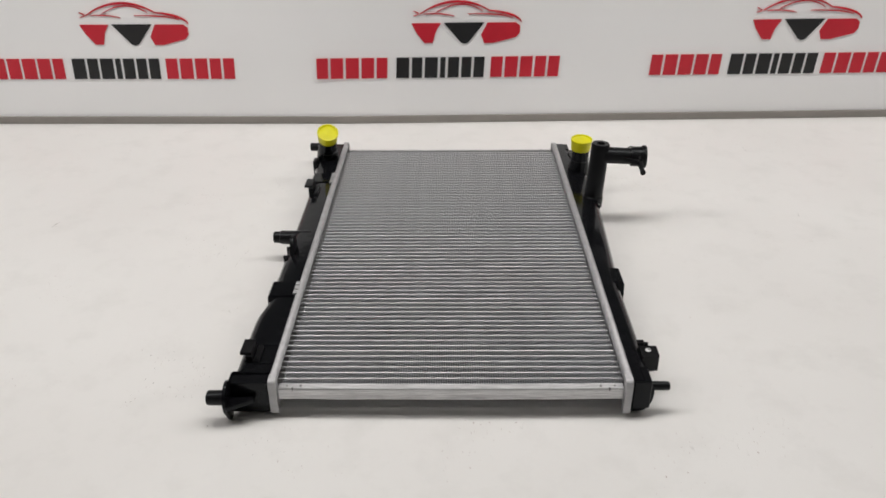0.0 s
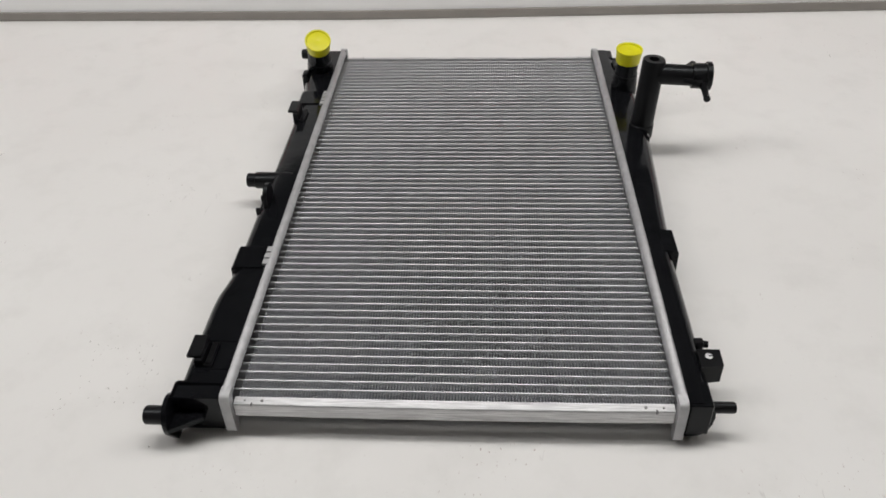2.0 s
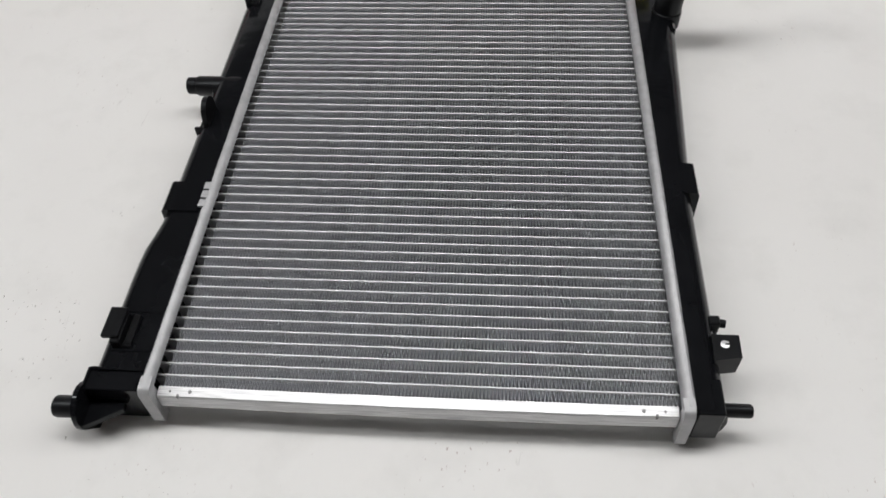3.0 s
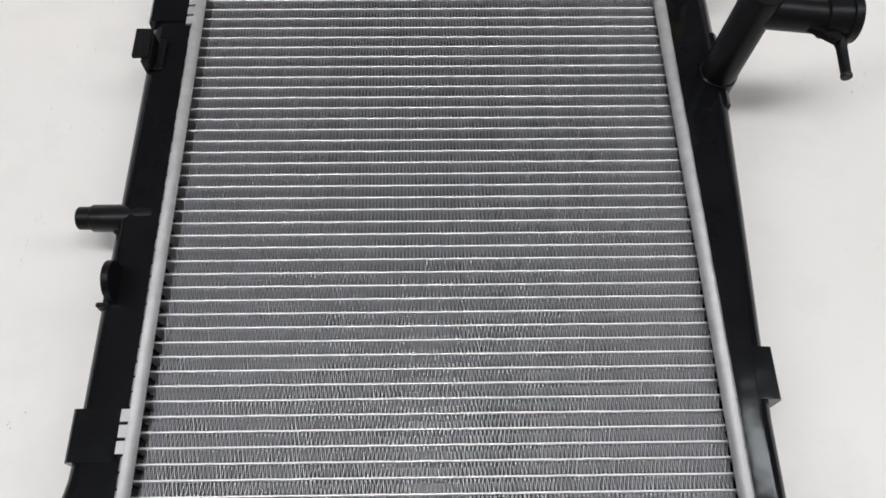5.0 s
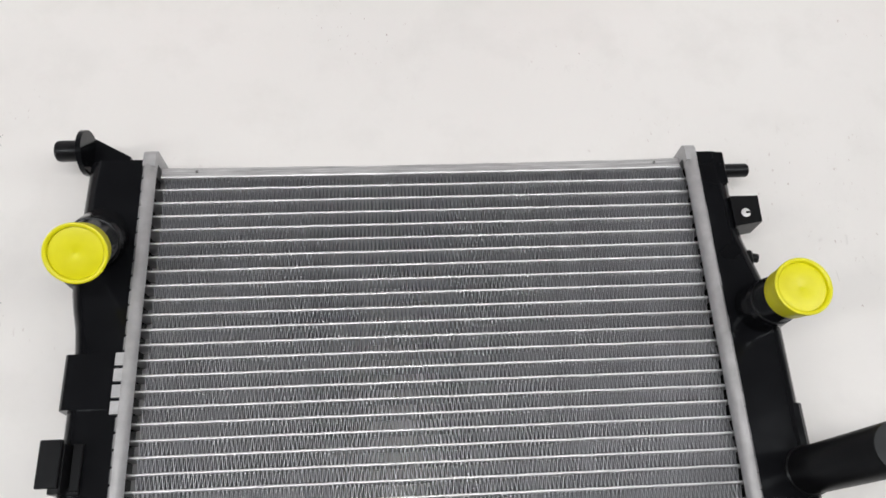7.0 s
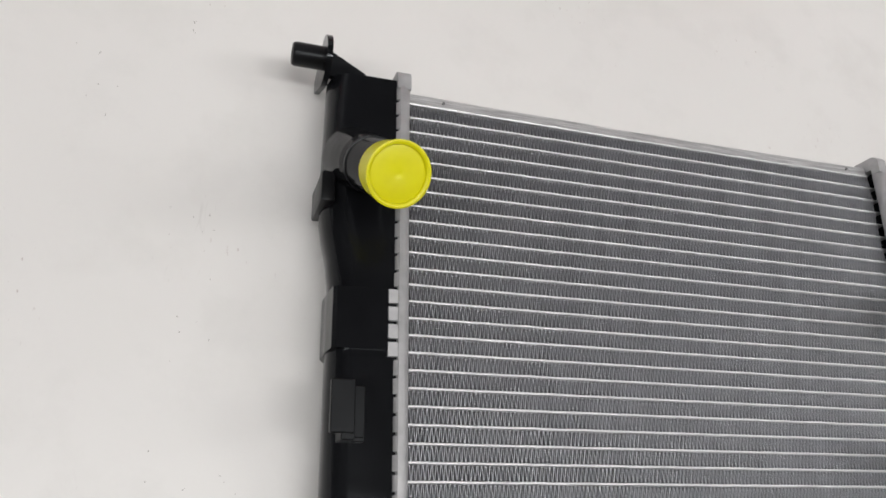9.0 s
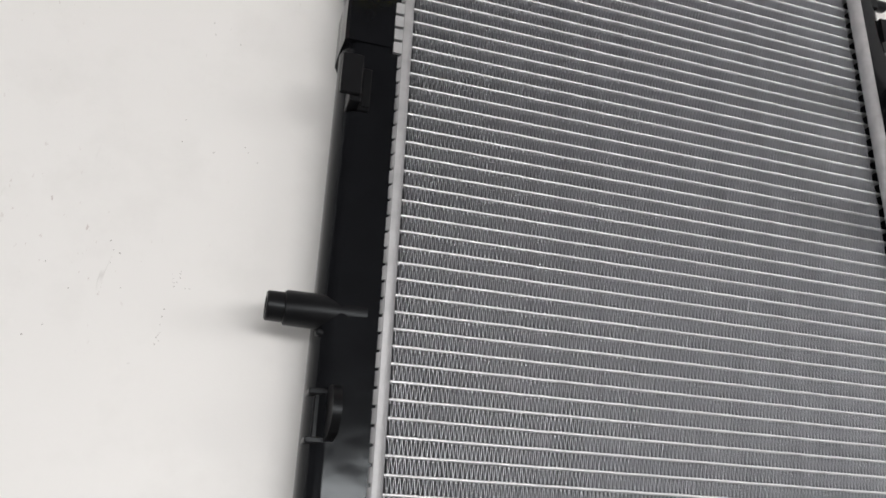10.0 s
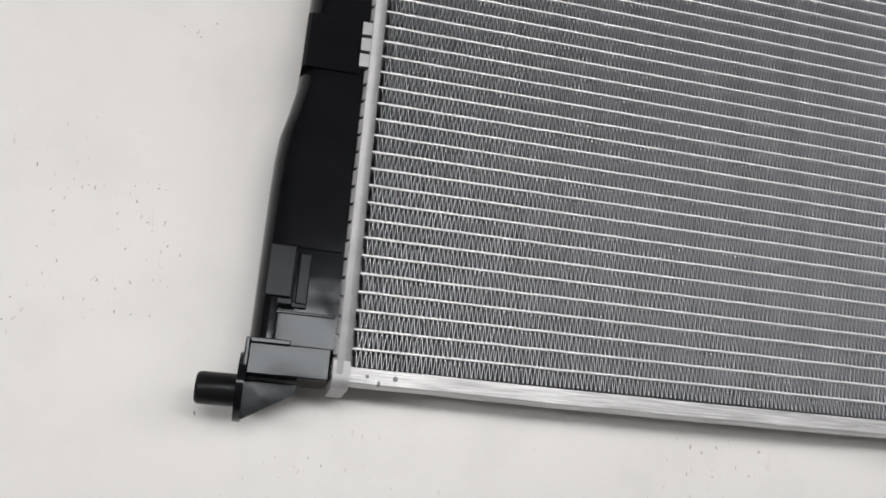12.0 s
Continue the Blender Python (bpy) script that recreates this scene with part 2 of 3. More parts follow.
table = tagged(new("table"), "large white laminate table top with small dark nicks", "table")
table.location = (0.2, 0.2, FLOOR_Z)
TX0, TX1, TY0, TY1 = -1.6, 1.9, -0.75, 0.83
bm = bmesh.new()
prism(bm, [(TX0, TY0), (TX1, TY0), (TX1, wall_at(TX1) - 0.0005), (-0.02, wall_at(-0.02) - 0.0005), (TX0, wall_at(TX0) - 0.0005)], "z", -0.04, 0.0)
top = part("tabletop", bm, LAMINATE, table)
top.location = -table.location
for lx in (TX0 + 0.1, TX1 - 0.1):
    for ly in (TY0 + 0.1, TY1 - 0.1):
        leg = part("leg", boxed(lx - 0.03, lx + 0.03, ly - 0.03, ly + 0.03, FLOOR_Z + 0.0005, -0.0405, 0.004), METAL, table)
        leg.location = -table.location



def scuffs(spots):
    """Dark slivers worn into the table top. spots: centre, half extents, how many, longest sliver."""
    rnd = random.Random(5)
    for cx, cy, ex, ey, count, longest in spots:
        for k in range(count):
            x, y = cx + rnd.uniform(-ex, ex), cy + rnd.uniform(-ey, ey)
            a, h, w = rnd.gauss(1.57, 0.5), longest * rnd.uniform(0.25, 1.0) / 2, rnd.uniform(0.0002, 0.00045)
            b = bmesh.new()
            ring = []
            for i in range(8):
                u, r = 2 * math.pi * i / 8, rnd.uniform(0.6, 1.1)
                ring.append((h * math.cos(u) * r, w * math.sin(u) * r))
            prism(b, ring, "z", -0.0002, 0.00012)
            mark = part("scuff", b, SCUFF, table)
            mark.matrix_basis = Matrix.Translation(-table.location) @ pose(x, y, 0, 0, 0, math.degrees(a))


scuffs([(-0.125, 0.062, 0.042, 0.050, 34, 0.0034), (-0.110, 0.345, 0.006, 0.005, 12, 0.0012), (-0.1165, 0.316, 0.0012, 0.013, 8, 0.0014),
        (-0.160, 0.330, 0.035, 0.040, 10, 0.0018), (-0.098, 0.195, 0.012, 0.006, 5, 0.0030), (-0.0685, -0.021, 0.0005, 0.0005, 2, 0.0040),
        (-0.020, -0.052, 0.040, 0.012, 8, 0.0016), (-0.125, 0.705, 0.002, 0.012, 4, 0.0030), (-0.175, 0.650, 0.016, 0.025, 6, 0.0028),
        (-0.110, 0.540, 0.016, 0.050, 12, 0.0014), (-0.100, 0.440, 0.025, 0.020, 7, 0.0016), (-0.436, 0.734, 0.021, 0.011, 2, 0.0060),
        (-0.427, 0.422, 0.001, 0.018, 6, 0.0100), (0.729, 0.736, 0.001, 0.010, 3, 0.0120), (0.722, 0.464, 0.001, 0.009, 3, 0.0100)])


# ---- signs on the wall: plain shapes in the colours of the mark ----
def on_board(x):
    slope = (wall_at(x + 0.01) - wall_at(x - 0.01)) / 0.02
    return Matrix.Translation((x, wall_at(x) - 0.0012, 0.0)) @ pose(0, 0, 0, 0, 0, math.degrees(math.atan(slope)))


def wall_sign(cx):
    sign = tagged(new("wall_sign"), "red and black vinyl mark on the white wall", "wall sign", "wall signs")
    sign.matrix_basis = on_board(cx)

    def flat(name, outline, mat, lift=0.0):
        b = bmesh.new()
        prism(b, outline, "y", -0.0008 - lift, 0.0008)
        return finish(name, b, mat, sign, smooth=False)

    # the line of lettering, one bar for each character
    for start, end, widths, mat in ((-0.243, -0.104, (0.9, 1.0, 1.05, 1.0, 0.85), RED), (-0.086, 0.087, (1.05, 0.85, 1.05, 0.42, 0.9, 0.8, 0.85), INK),
                                    (0.100, 0.235, (0.95, 1.05, 1.0, 0.9, 0.9), RED)):
        gap = 0.0052
        unit = (end - start - gap * (len(widths) - 1)) / sum(widths)
        a = start
        for share in widths:
            w = unit * share
            flat("bar", [(a - 0.0010, 0.0925), (a + w - 0.0010, 0.0925), (a + w + 0.0010, 0.133), (a + 0.0010, 0.133)], mat)
            a += w + gap
    # the three-piece emblem
    flat("emblem_block", [(-0.054, 0.199), (0.002, 0.199), (-0.008, 0.182), (-0.014, 0.161), (-0.030, 0.161), (-0.046, 0.182)], RED)
    flat("emblem_wedge", [(0.008, 0.1995), (0.086, 0.1995), (0.055, 0.161), (0.048, 0.159), (0.041, 0.161)], INK)
    flat("emblem_block", [(0.092, 0.199), (0.147, 0.199), (0.155, 0.193), (0.155, 0.180), (0.148, 0.171), (0.104, 0.160), (0.086, 0.160), (0.080, 0.176)], RED)

    # the roof-shaped line above it
    def stroke(points, width):
        left, right = [], []
        for i, (u, v) in enumerate(points):
            a, c = points[max(0, i - 1)], points[min(len(points) - 1, i + 1)]
            d = Vector((c[0] - a[0], c[1] - a[1])).normalized()
            w = width * (0.35 + 0.65 * math.sin(math.pi * (i + 0.5) / len(points)))
            left.append((u - d.y * w / 2, v + d.x * w / 2))
            right.append((u + d.y * w / 2, v - d.x * w / 2))
        flat("emblem_line", left + right[::-1], RED)

    def arc(p, n=18):
        (xa, za), (xb, zb), (xc, zc), (xd, zd) = p
        out = []
        for i in range(n + 1):
            s = i / n
            out.append(tuple((1 - s) ** 3 * c0 + 3 * s * (1 - s) ** 2 * c1 + 3 * s * s * (1 - s) * c2 + s ** 3 * c3
                             for c0, c1, c2, c3 in ((xa, xb, xc, xd), (za, zb, zc, zd))))
        return out

    stroke(arc([(-0.038, 0.216), (0.010, 0.248), (0.060, 0.244), (0.095, 0.222)]), 0.0042)
    stroke(arc([(0.093, 0.222), (0.120, 0.220), (0.152, 0.213), (0.157, 0.200)]), 0.0042)
    stroke(arc([(-0.006, 0.220), (0.030, 0.240), (0.058, 0.238), (0.082, 0.221)]), 0.0022)
    stroke(arc([(-0.050, 0.222), (-0.040, 0.219), (-0.036, 0.215), (-0.050, 0.213)]), 0.002)
    stroke(arc([(-0.030, 0.216), (-0.005, 0.218), (0.012, 0.216), (0.028, 0.212)]), 0.002)
    stroke(arc([(0.055, 0.216), (0.090, 0.216), (0.125, 0.215), (0.140, 0.208)]), 0.002)
    return sign


SIGN_X = 0.161
first = wall_sign(SIGN_X)
for cx in (SIGN_X - 0.641, SIGN_X + 0.660):
    copy_thing(first, on_board(cx))


# ---- the radiator ----
W, L = 0.3605, 0.660           # spacing of the headers, length of the headers
RAIL_Z = 0.046                 # top of the headers
CORE0, CORE1 = 0.016, 0.034    # lower and upper face of the core
TUBES, TUBE_FIRST, TUBE_STEP, TUBE_THICK = 66, 0.0145, 0.00962, 0.0015
radiator = tagged(new("radiator"), "car radiator, aluminium core between black plastic tanks, lying flat", "radiator")


def header(name, side):
    """A folded aluminium header with crimp tabs along its outer edge. side: -1 at the first tank, 1 at the other."""
    b = bmesh.new()
    cx = 0.0 if side < 0 else W
    out = side
    lip, drop = (1.0, 0.0) if side < 0 else (0.9, 0.0024)
    rail = [(0.0036, 0.0455), (0.0014, 0.0457), (0.0, 0.0452), (-0.0014 * lip, 0.0442), (-0.0025 * lip, 0.0426), (-0.0030 * lip, 0.0410 - drop), (-0.0026 * lip, 0.0402 - drop), (0.0036, 0.0400 - drop)]
    foot = [(0.0036, 0.0126), (-0.0016, 0.0126), (-0.0018, 0.0075), (-0.0006, 0.0065), (0.0036, 0.0065)]
    for outline in (rail, foot):
        rings = []
        for y, e in ((-0.0020, 0.0008), (0.0, 0.0), (L - 0.0070, 0.0), (L - 0.0050, 0.0008)):
            rings.append([b.verts.new((cx + out * u * (1 - 40 * e), y, z - e * 1.6 if z > 0.02 else z + e * 0.4)) for u, z in outline])
        m = len(outline)
        for p, q in zip(rings, rings[1:]):
            for k in range(m):
                j = (k + 1) % m
                b.faces.new((p[k], p[j], q[j], q[k]))
        b.faces.new(rings[0])
        b.faces.new(rings[-1][::-1])
    # closed ends, folded down over a rounded corner
    tab_out = 0.0056 if side < 0 else 0.0060
    for y0, end in ((0.0, -1), (L - (0.0025 if side < 0 else 0.0055), 1)):
        corner = [(y0 - end * 0.006, RAIL_Z - 0.0006), (y0 + end * 0.0012, RAIL_Z - 0.0006)]
        corner += [(y0 + end * (0.0012 + 0.0060 * math.sin(a)), RAIL_Z - 0.0066 + 0.0060 * math.cos(a)) for a in (0.3, 0.6, 0.9, 1.2, 1.45)]
        corner += [(y0 + end * 0.0074, 0.0060), (y0 + end * 0.0060, 0.0042), (y0 - end * 0.002, 0.0042), (y0 - end * 0.002, RAIL_Z - 0.0060), (y0 - end * 0.006, RAIL_Z - 0.0060)]
        c = bmesh.new()
        lo, hi = sorted((cx - out * 0.0028, cx + out * (tab_out - (0.0003 if side < 0 else 0.0014))))
        prism(c, corner, "x", lo, hi)
        soften(c, 0.0012, 2, 0.6)
        tmp = bpy.data.meshes.new("corner")
        c.to_mesh(tmp)
        c.free()
        b.from_mesh(tmp)
        bpy.data.meshes.remove(tmp)
    # outer shoulder, and the crimp tabs below it, parted by short notches
    def strip(outline, y0, y1):
        prism(b, [(cx + out * u, z) for u, z in outline], "y", y0, y1)

    strip([(0.0034, 0.0454), (0.0039, 0.0449), (0.0041, 0.0432), (0.0041, 0.0405), (0.0034, 0.0405)], -0.001, L - 0.006)
    y = -0.0005
    blocks = ((0.158, 0.1905), (0.4935, 0.5275)) if side < 0 else ()
    while y < L - 0.010:
        y1 = y + TUBE_STEP - (0.0017 if side < 0 else 0.0006)
        far = tab_out + random.uniform(-0.0002, 0.0002)
        if any(p <= y + 0.004 <= q for p, q in blocks):
            strip([(0.0034, 0.0448), (0.0090, 0.0446), (0.0092, 0.0440), (0.0090, 0.0416), (0.0034, 0.0416)], y, y1 - 0.0003)
        else:
            strip([(0.0036, 0.0450), (0.0044, 0.0446), (far, 0.0428), (far, 0.0407), (0.0036, 0.0407)], y, y1)
        strip([(0.0034, 0.0067), (far, 0.0067), (far, 0.0085), (0.0034, 0.0085)], y, y1)
        y += TUBE_STEP
    return part(name, b, ALU, radiator, "folded aluminium header with crimp tabs")


header("header", -1).location = (0, 0, 0.0006)
header("header", 1)


def side_plate(y, out):
    b = bmesh.new()
    n = 24
    xs = [0.0036 + (W - 0.0072) * i / n for i in range(n + 1)]
    t = 0.0009
    web = y
    section = [(0.0, CORE1 + 0.0005), (0.0070, CORE1 - 0.0004), (0.0078, CORE1 - 0.0012), (0.0080, CORE1 - 0.0022), (0.0077, CORE1 - 0.0036), (0.0077, CORE0 + 0.0072),
               (0.0081, CORE0 + 0.0062), (0.0081, CORE0 + 0.0046), (0.0072, CORE0 + 0.0040), (t, CORE0 + 0.0040), (0.0, CORE0 - 0.0004)]
    if out > 0:
        # rolled bead along the inner edge
        section[:1] = [(-0.0006, CORE1 - 0.0014), (-0.0008, CORE1 - 0.0004), (-0.0004, CORE1 + 0.0006), (0.0004, CORE1 + 0.0010), (0.0012, CORE1 + 0.0006), (0.0016, CORE1 - 0.0002)]
    rings = []
    for x in xs:
        s = (x - W / 2) / (W / 2)
        bow = (0.0012 if out < 0 else -0.0010) * (1 - s * s) + 0.0004 * noise.noise((x * 30, y * 9, 0))
        dz = 0.0005 * noise.noise((x * 22, y * 7 + 3, 5))
        rings.append([b.verts.new((x, web + out * (u + (bow if u > 0.002 else bow * 0.6)), z + dz * (1 if u > 0.002 else 0.3))) for u, z in section])
    m = len(section)
    for p, q in zip(rings, rings[1:]):
        for k in range(m):
            j = (k + 1) % m
            b.faces.new((p[k], p[j], q[j], q[k]))
    b.faces.new(rings[0])
    b.faces.new(rings[-1][::-1])
    plate = part("side_plate", b, ALU_SIDE, radiator, "scuffed bright aluminium side plate")
    for hx in (0.0125, 0.0265, W - 0.0265, W - 0.0125) if out < 0 else (0.0268, W - 0.0215):
        r = 0.0013 if hx in (0.0265, W - 0.0265) else 0.0009
        part("hole", turned(bmesh.new(), (hx, y + out * 0.0040, CORE1 - 0.0012), (hx, y + out * 0.0040, CORE1 + 0.0007), [(0, r), (1, r)], 14), GREY, plate, "dark punched hole")
    for hx in (0.0185, W - 0.0180) if out < 0 else ():
        b = boxed(hx - 0.0012, hx + 0.0010, y + out * 0.0068 - 0.0016, y + out * 0.0068 + 0.0016, CORE1 - 0.0035, CORE1 + 0.0003, 0.0007, segments=1)
        part("notch", b, GREY, plate, "dark torn notch")
    return plate


side_plate(TUBE_FIRST - TUBE_STEP + 0.0004, -1)
side_plate(TUBE_FIRST + TUBE_STEP * TUBES - 0.0008, 1)


def tank(name, side, stations, top=0.0432, low=0.0035):
    """A moulded tank lofted along y. stations: (y, how far it bulges past the header)."""
    b = bmesh.new()
    base = 0.0 if side < 0 else W
    rings = []
    for y, reach in stations:
        flat = reach - 0.0125
        pts = [(0.003, top), (flat, top)]
        for k in range(1, 8):
            a = math.pi / 2 * (1 - k / 4) if k <= 4 else -math.pi / 2 * (k - 4) / 4
            pts.append((flat + 0.0125 * math.cos(a), (0.026 + (top - 0.026) * math.sin(a)) if a >= 0 else 0.026 + (0.026 - low) * math.sin(a)))
        pts += [(flat, low), (0.003, low)]
        rings.append([b.verts.new((base + side * u, y, z)) for u, z in pts])
    m = len(rings[0])
    for p, q in zip(rings, rings[1:]):
        for k in range(m):
            j = (k + 1) % m
            b.faces.new((p[k], p[j], q[j], q[k]))
    b.faces.new(rings[0])
    b.faces.new(rings[-1][::-1])
    return part(name, b, BLACK, radiator, "glossy black moulded plastic tank")


tank_a = tank("tank", -1, [(0.0112, 0.045), (0.014, 0.046), (0.090, 0.0464), (0.108, 0.0462), (0.122, 0.0454), (0.136, 0.0425), (0.150, 0.0400), (0.170, 0.0390), (0.530, 0.0388),
                           (0.545, 0.0405), (0.558, 0.0435), (0.570, 0.0455), (0.600, 0.0455), (0.6575, 0.0445)])
tank_b = tank("tank", 1, [(-0.001, 0.0285), (0.180, 0.0295), (0.330, 0.0385), (0.410, 0.0430), (0.530, 0.0440), (0.548, 0.0425), (0.570, 0.0365), (0.590, 0.0310), (0.605, 0.0290), (0.6555, 0.0285)])


def on_tank(name, b, tank_part, label="", mat=None):
    return part(name, b, mat or BLACK_DULL, tank_part, label)


# raised saddles round the first tank
for y0, y1 in ((0.1585, 0.1905), (0.4935, 0.5265)):
    b = bmesh.new()
    prism(b, [(-0.0088, 0.0446), (-0.0366, 0.0446), (-0.0386, 0.0426), (-0.0393, 0.030), (-0.0393, 0.012), (-0.036, 0.003), (-0.0088, 0.003)], "y", y0, y1)
    soften(b, 0.0007, 1, 0.3)
    on_tank("saddle", b, tank_a, mat=BLACK)
# end lugs with locating pins
for yc, end, pr, tip, zc in ((-0.0085, -1, 0.0078, -0.0672, 0.0285), (0.6690, 1, 0.0072, -0.0670, 0.0330)):
    xf = -0.0468 if end < 0 else -0.0470
    b = bmesh.new()
    pts = []
    for k in range(15):
        a = math.radians(-25 + 230 * k / 14)
        pts.append((yc + (0.0165 if end < 0 else 0.0150) * math.cos(a), (0.0275 if end < 0 else 0.0335) + (0.0182 if end < 0 else 0.0165) * math.sin(a)))
    pts += [(yc - 0.004, 0.0015), (yc + 0.004, 0.0015)]
    prism(b, pts, "x", xf - 0.0017, xf + 0.0017)
    soften(b, 0.0005, 1, 0.6)
    lug = on_tank("lug", b, tank_a, "upright black lug plate", BLACK)
    b = bmesh.new()
    prism(b, [(xf + 0.001, yc + end * 0.0155), (xf + 0.001, yc - end * 0.004), (xf + 0.026, yc - end * 0.004), (xf + 0.026, yc + end * 0.001)], "z", 0.021, 0.0255)
    soften(b, 0.0004, 1, 0.6)
    on_tank("gusset", b, lug, mat=BLACK)
    b = bmesh.new()
    yp = yc + end * 0.002
    turned(b, (xf, yp, zc), (tip, yp, zc), [(0, pr), (0.9, pr), (0.97, pr * 0.93), (1, pr * 0.82), (1.0, pr * 0.5), (0.8, pr * 0.48)], 28)
    on_tank("locating_pin", b, lug)
# moulded end boxes of the first tank
b = bmesh.new()
box(b, -0.0450, -0.0066, -0.0035, 0.0118, 0.004, 0.0416, 0.0006, 1)
box(b, -0.0468, -0.0446, -0.0045, 0.0135, 0.006, 0.0428, 0.0005, 1)
box(b, -0.0448, -0.0260, 0.0110, 0.0135, 0.030, 0.0438, 0.0005, 1)
on_tank("end_box", b, tank_a, mat=BLACK)
for x0, x1, y0, y1 in ((-0.0350, -0.0068, 0.0260, 0.0275), (-0.0350, -0.0068, 0.0590, 0.0602)):
    on_tank("rib", boxed(x0, x1, y0, y1, 0.040, 0.0439, 0.0004, segments=1), tank_a, mat=BLACK)


def bracket_clip(y0, y1, z1, xl, xr, stem):
    """A raised tab on a stem, open towards the outside."""
    b = bmesh.new()
    box(b, xl, xl + (xr - xl) * 0.62, y0 + 0.003, y1, z1 - 0.0035, z1, 0.0005, 1)
    box(b, xl + 0.006, xl + (xr - xl) * 0.66, y0, y1 - 0.002, 0.036, z1 - 0.003, 0.0005, 1)
    box(b, xl + (xr - xl) * 0.72, xr, y0 + 0.002, y1 - 0.001, 0.040, stem, 0.0005, 1)
    box(b, xl + 0.008, xr, y0, y0 + 0.0035, 0.036, stem - 0.001, 0.0005, 1)
    on_tank("clip", b, tank_a, "square black mounting clip")


bracket_clip(0.029, 0.057, 0.0535, -0.0412, -0.0212, 0.0460)
bracket_clip(0.446, 0.4750, 0.0575, -0.0402, -0.0208, 0.0465)
# round-eared clip beside the hose stub
b = bmesh.new()
pts = [(0.2585, 0.030), (0.2585, 0.044)]
for k in range(11):
    a = math.pi * (1 - k / 10)
    pts.append((0.2725 + 0.0130 * math.cos(a), 0.0500 + 0.0140 * math.sin(a)))
pts += [(0.2855, 0.030)]
prism(b, pts, "x", -0.0290, -0.0245)
soften(b, 0.0006, 1, 0.6)
for y0 in (0.2575, 0.2815):
    box(b, -0.0384, -0.0215, y0, y0 + 0.0032, 0.022, 0.0425, 0.0006, 1)
box(b, -0.0350, -0.0270, 0.2590, 0.2840, 0.030, 0.0405, 0.0006, 1)
on_tank("clip", b, tank_a, "round-eared black mounting clip")
# hose stub
b = bmesh.new()
turned(b, (-0.012, 0.3265, 0.0334), (-0.0645, 0.3265, 0.0345), [(0, 0.0102), (0.2, 0.0102), (0.25, 0.0097), (0.80, 0.0095), (0.82, 0.0088), (0.825, 0.0081), (0.985, 0.0080), (1.0, 0.0073), (1.0, 0.0050), (0.7, 0.0047)], 32)
on_tank("hose_stub", b, tank_a, "short black hose stub")
b = bmesh.new()
box(b, -0.0375, -0.030, 0.3125, 0.3160, 0.020, 0.0395, 0.001, 1)
on_tank("rib", b, tank_a)


# small block on the outer side of the tank, below the pipe
b = boxed(-0.0478, -0.0400, 0.5740, 0.5920, 0.012, 0.0452, 0.0012)
on_tank("rib", b, tank_a)


def hose_pipe(tank_part, foot, head, r):
    b = bmesh.new()
    turned(b, foot, head, [(0, r * 1.22), (0.30, r * 1.14), (0.36, r * 1.10), (0.37, r * 1.10), (0.42, r), (0.90, r), (0.93, r * 0.95), (0.93, r * 0.8), (0.6, r * 0.78)], 40)
    pipe = on_tank("hose_pipe", b, tank_part, "wide black hose pipe", BLACK)
    b = bmesh.new()
    f, h = Vector(foot), Vector(head)
    turned(b, f + (h - f) * 0.44, f + (h - f) * 0.475, [(0, r * 1.01), (0.1, r * 1.06), (0.9, r * 1.06), (1, r * 1.01)], 40)
    on_tank("ring", b, pipe)
    return pipe


def pipe_cap(foot, head, r):
    """A moulded plastic plug cap with a raised rim, set over the end of a pipe."""
    f, h = Vector(foot), Vector(head)
    d = (h - f).normalized()
    cap = tagged(new("pipe_cap"), "bright yellow plastic plug cap on a black pipe", "pipe cap", "pipe caps")
    b = bmesh.new()
    low, high = h - d * 0.0165, h + d * 0.0015
    turned(b, low, high, [(0, r * 0.90), (0.0, r * 0.97), (0.05, r * 0.985), (0.7, r * 1.04), (0.76, r * 1.05)], 48)
    part("skirt", b, YELLOW, cap)
    b = bmesh.new()
    turned(b, low, high, [(0.72, r * 0.98), (0.72, r * 1.05), (0.75, r * 1.065), (0.93, r * 1.09), (0.985, r * 1.085), (1.0, r * 1.05), (0.995, r * 1.00), (0.96, r * 0.94), (0.86, r * 0.91), (0.80, r * 0.90)], 48, False)
    part("rim", b, YELLOW, cap, "raised rolled rim")
    b = bmesh.new()
    turned(b, low, high, [(0.74, r * 0.93), (0.88, r * 0.93), (0.895, r * 0.84), (0.895, r * 0.22), (0.88, r * 0.10), (0.87, 0.0006)], 48)
    part("disc", b, YELLOW, cap, "sunken flat centre")
    return cap


PIPE_A = ((-0.0285, 0.6070, 0.034), (-0.0182, 0.5695, 0.0970))
PIPE_B = ((0.3880, 0.5430, 0.034), (0.3888, 0.5370, 0.0965))
hose_pipe(tank_a, *PIPE_A, 0.0150)
hose_pipe(tank_b, *PIPE_B, 0.0140)
pipe_cap(*PIPE_A, 0.0158)
pipe_cap(*PIPE_B, 0.0155)

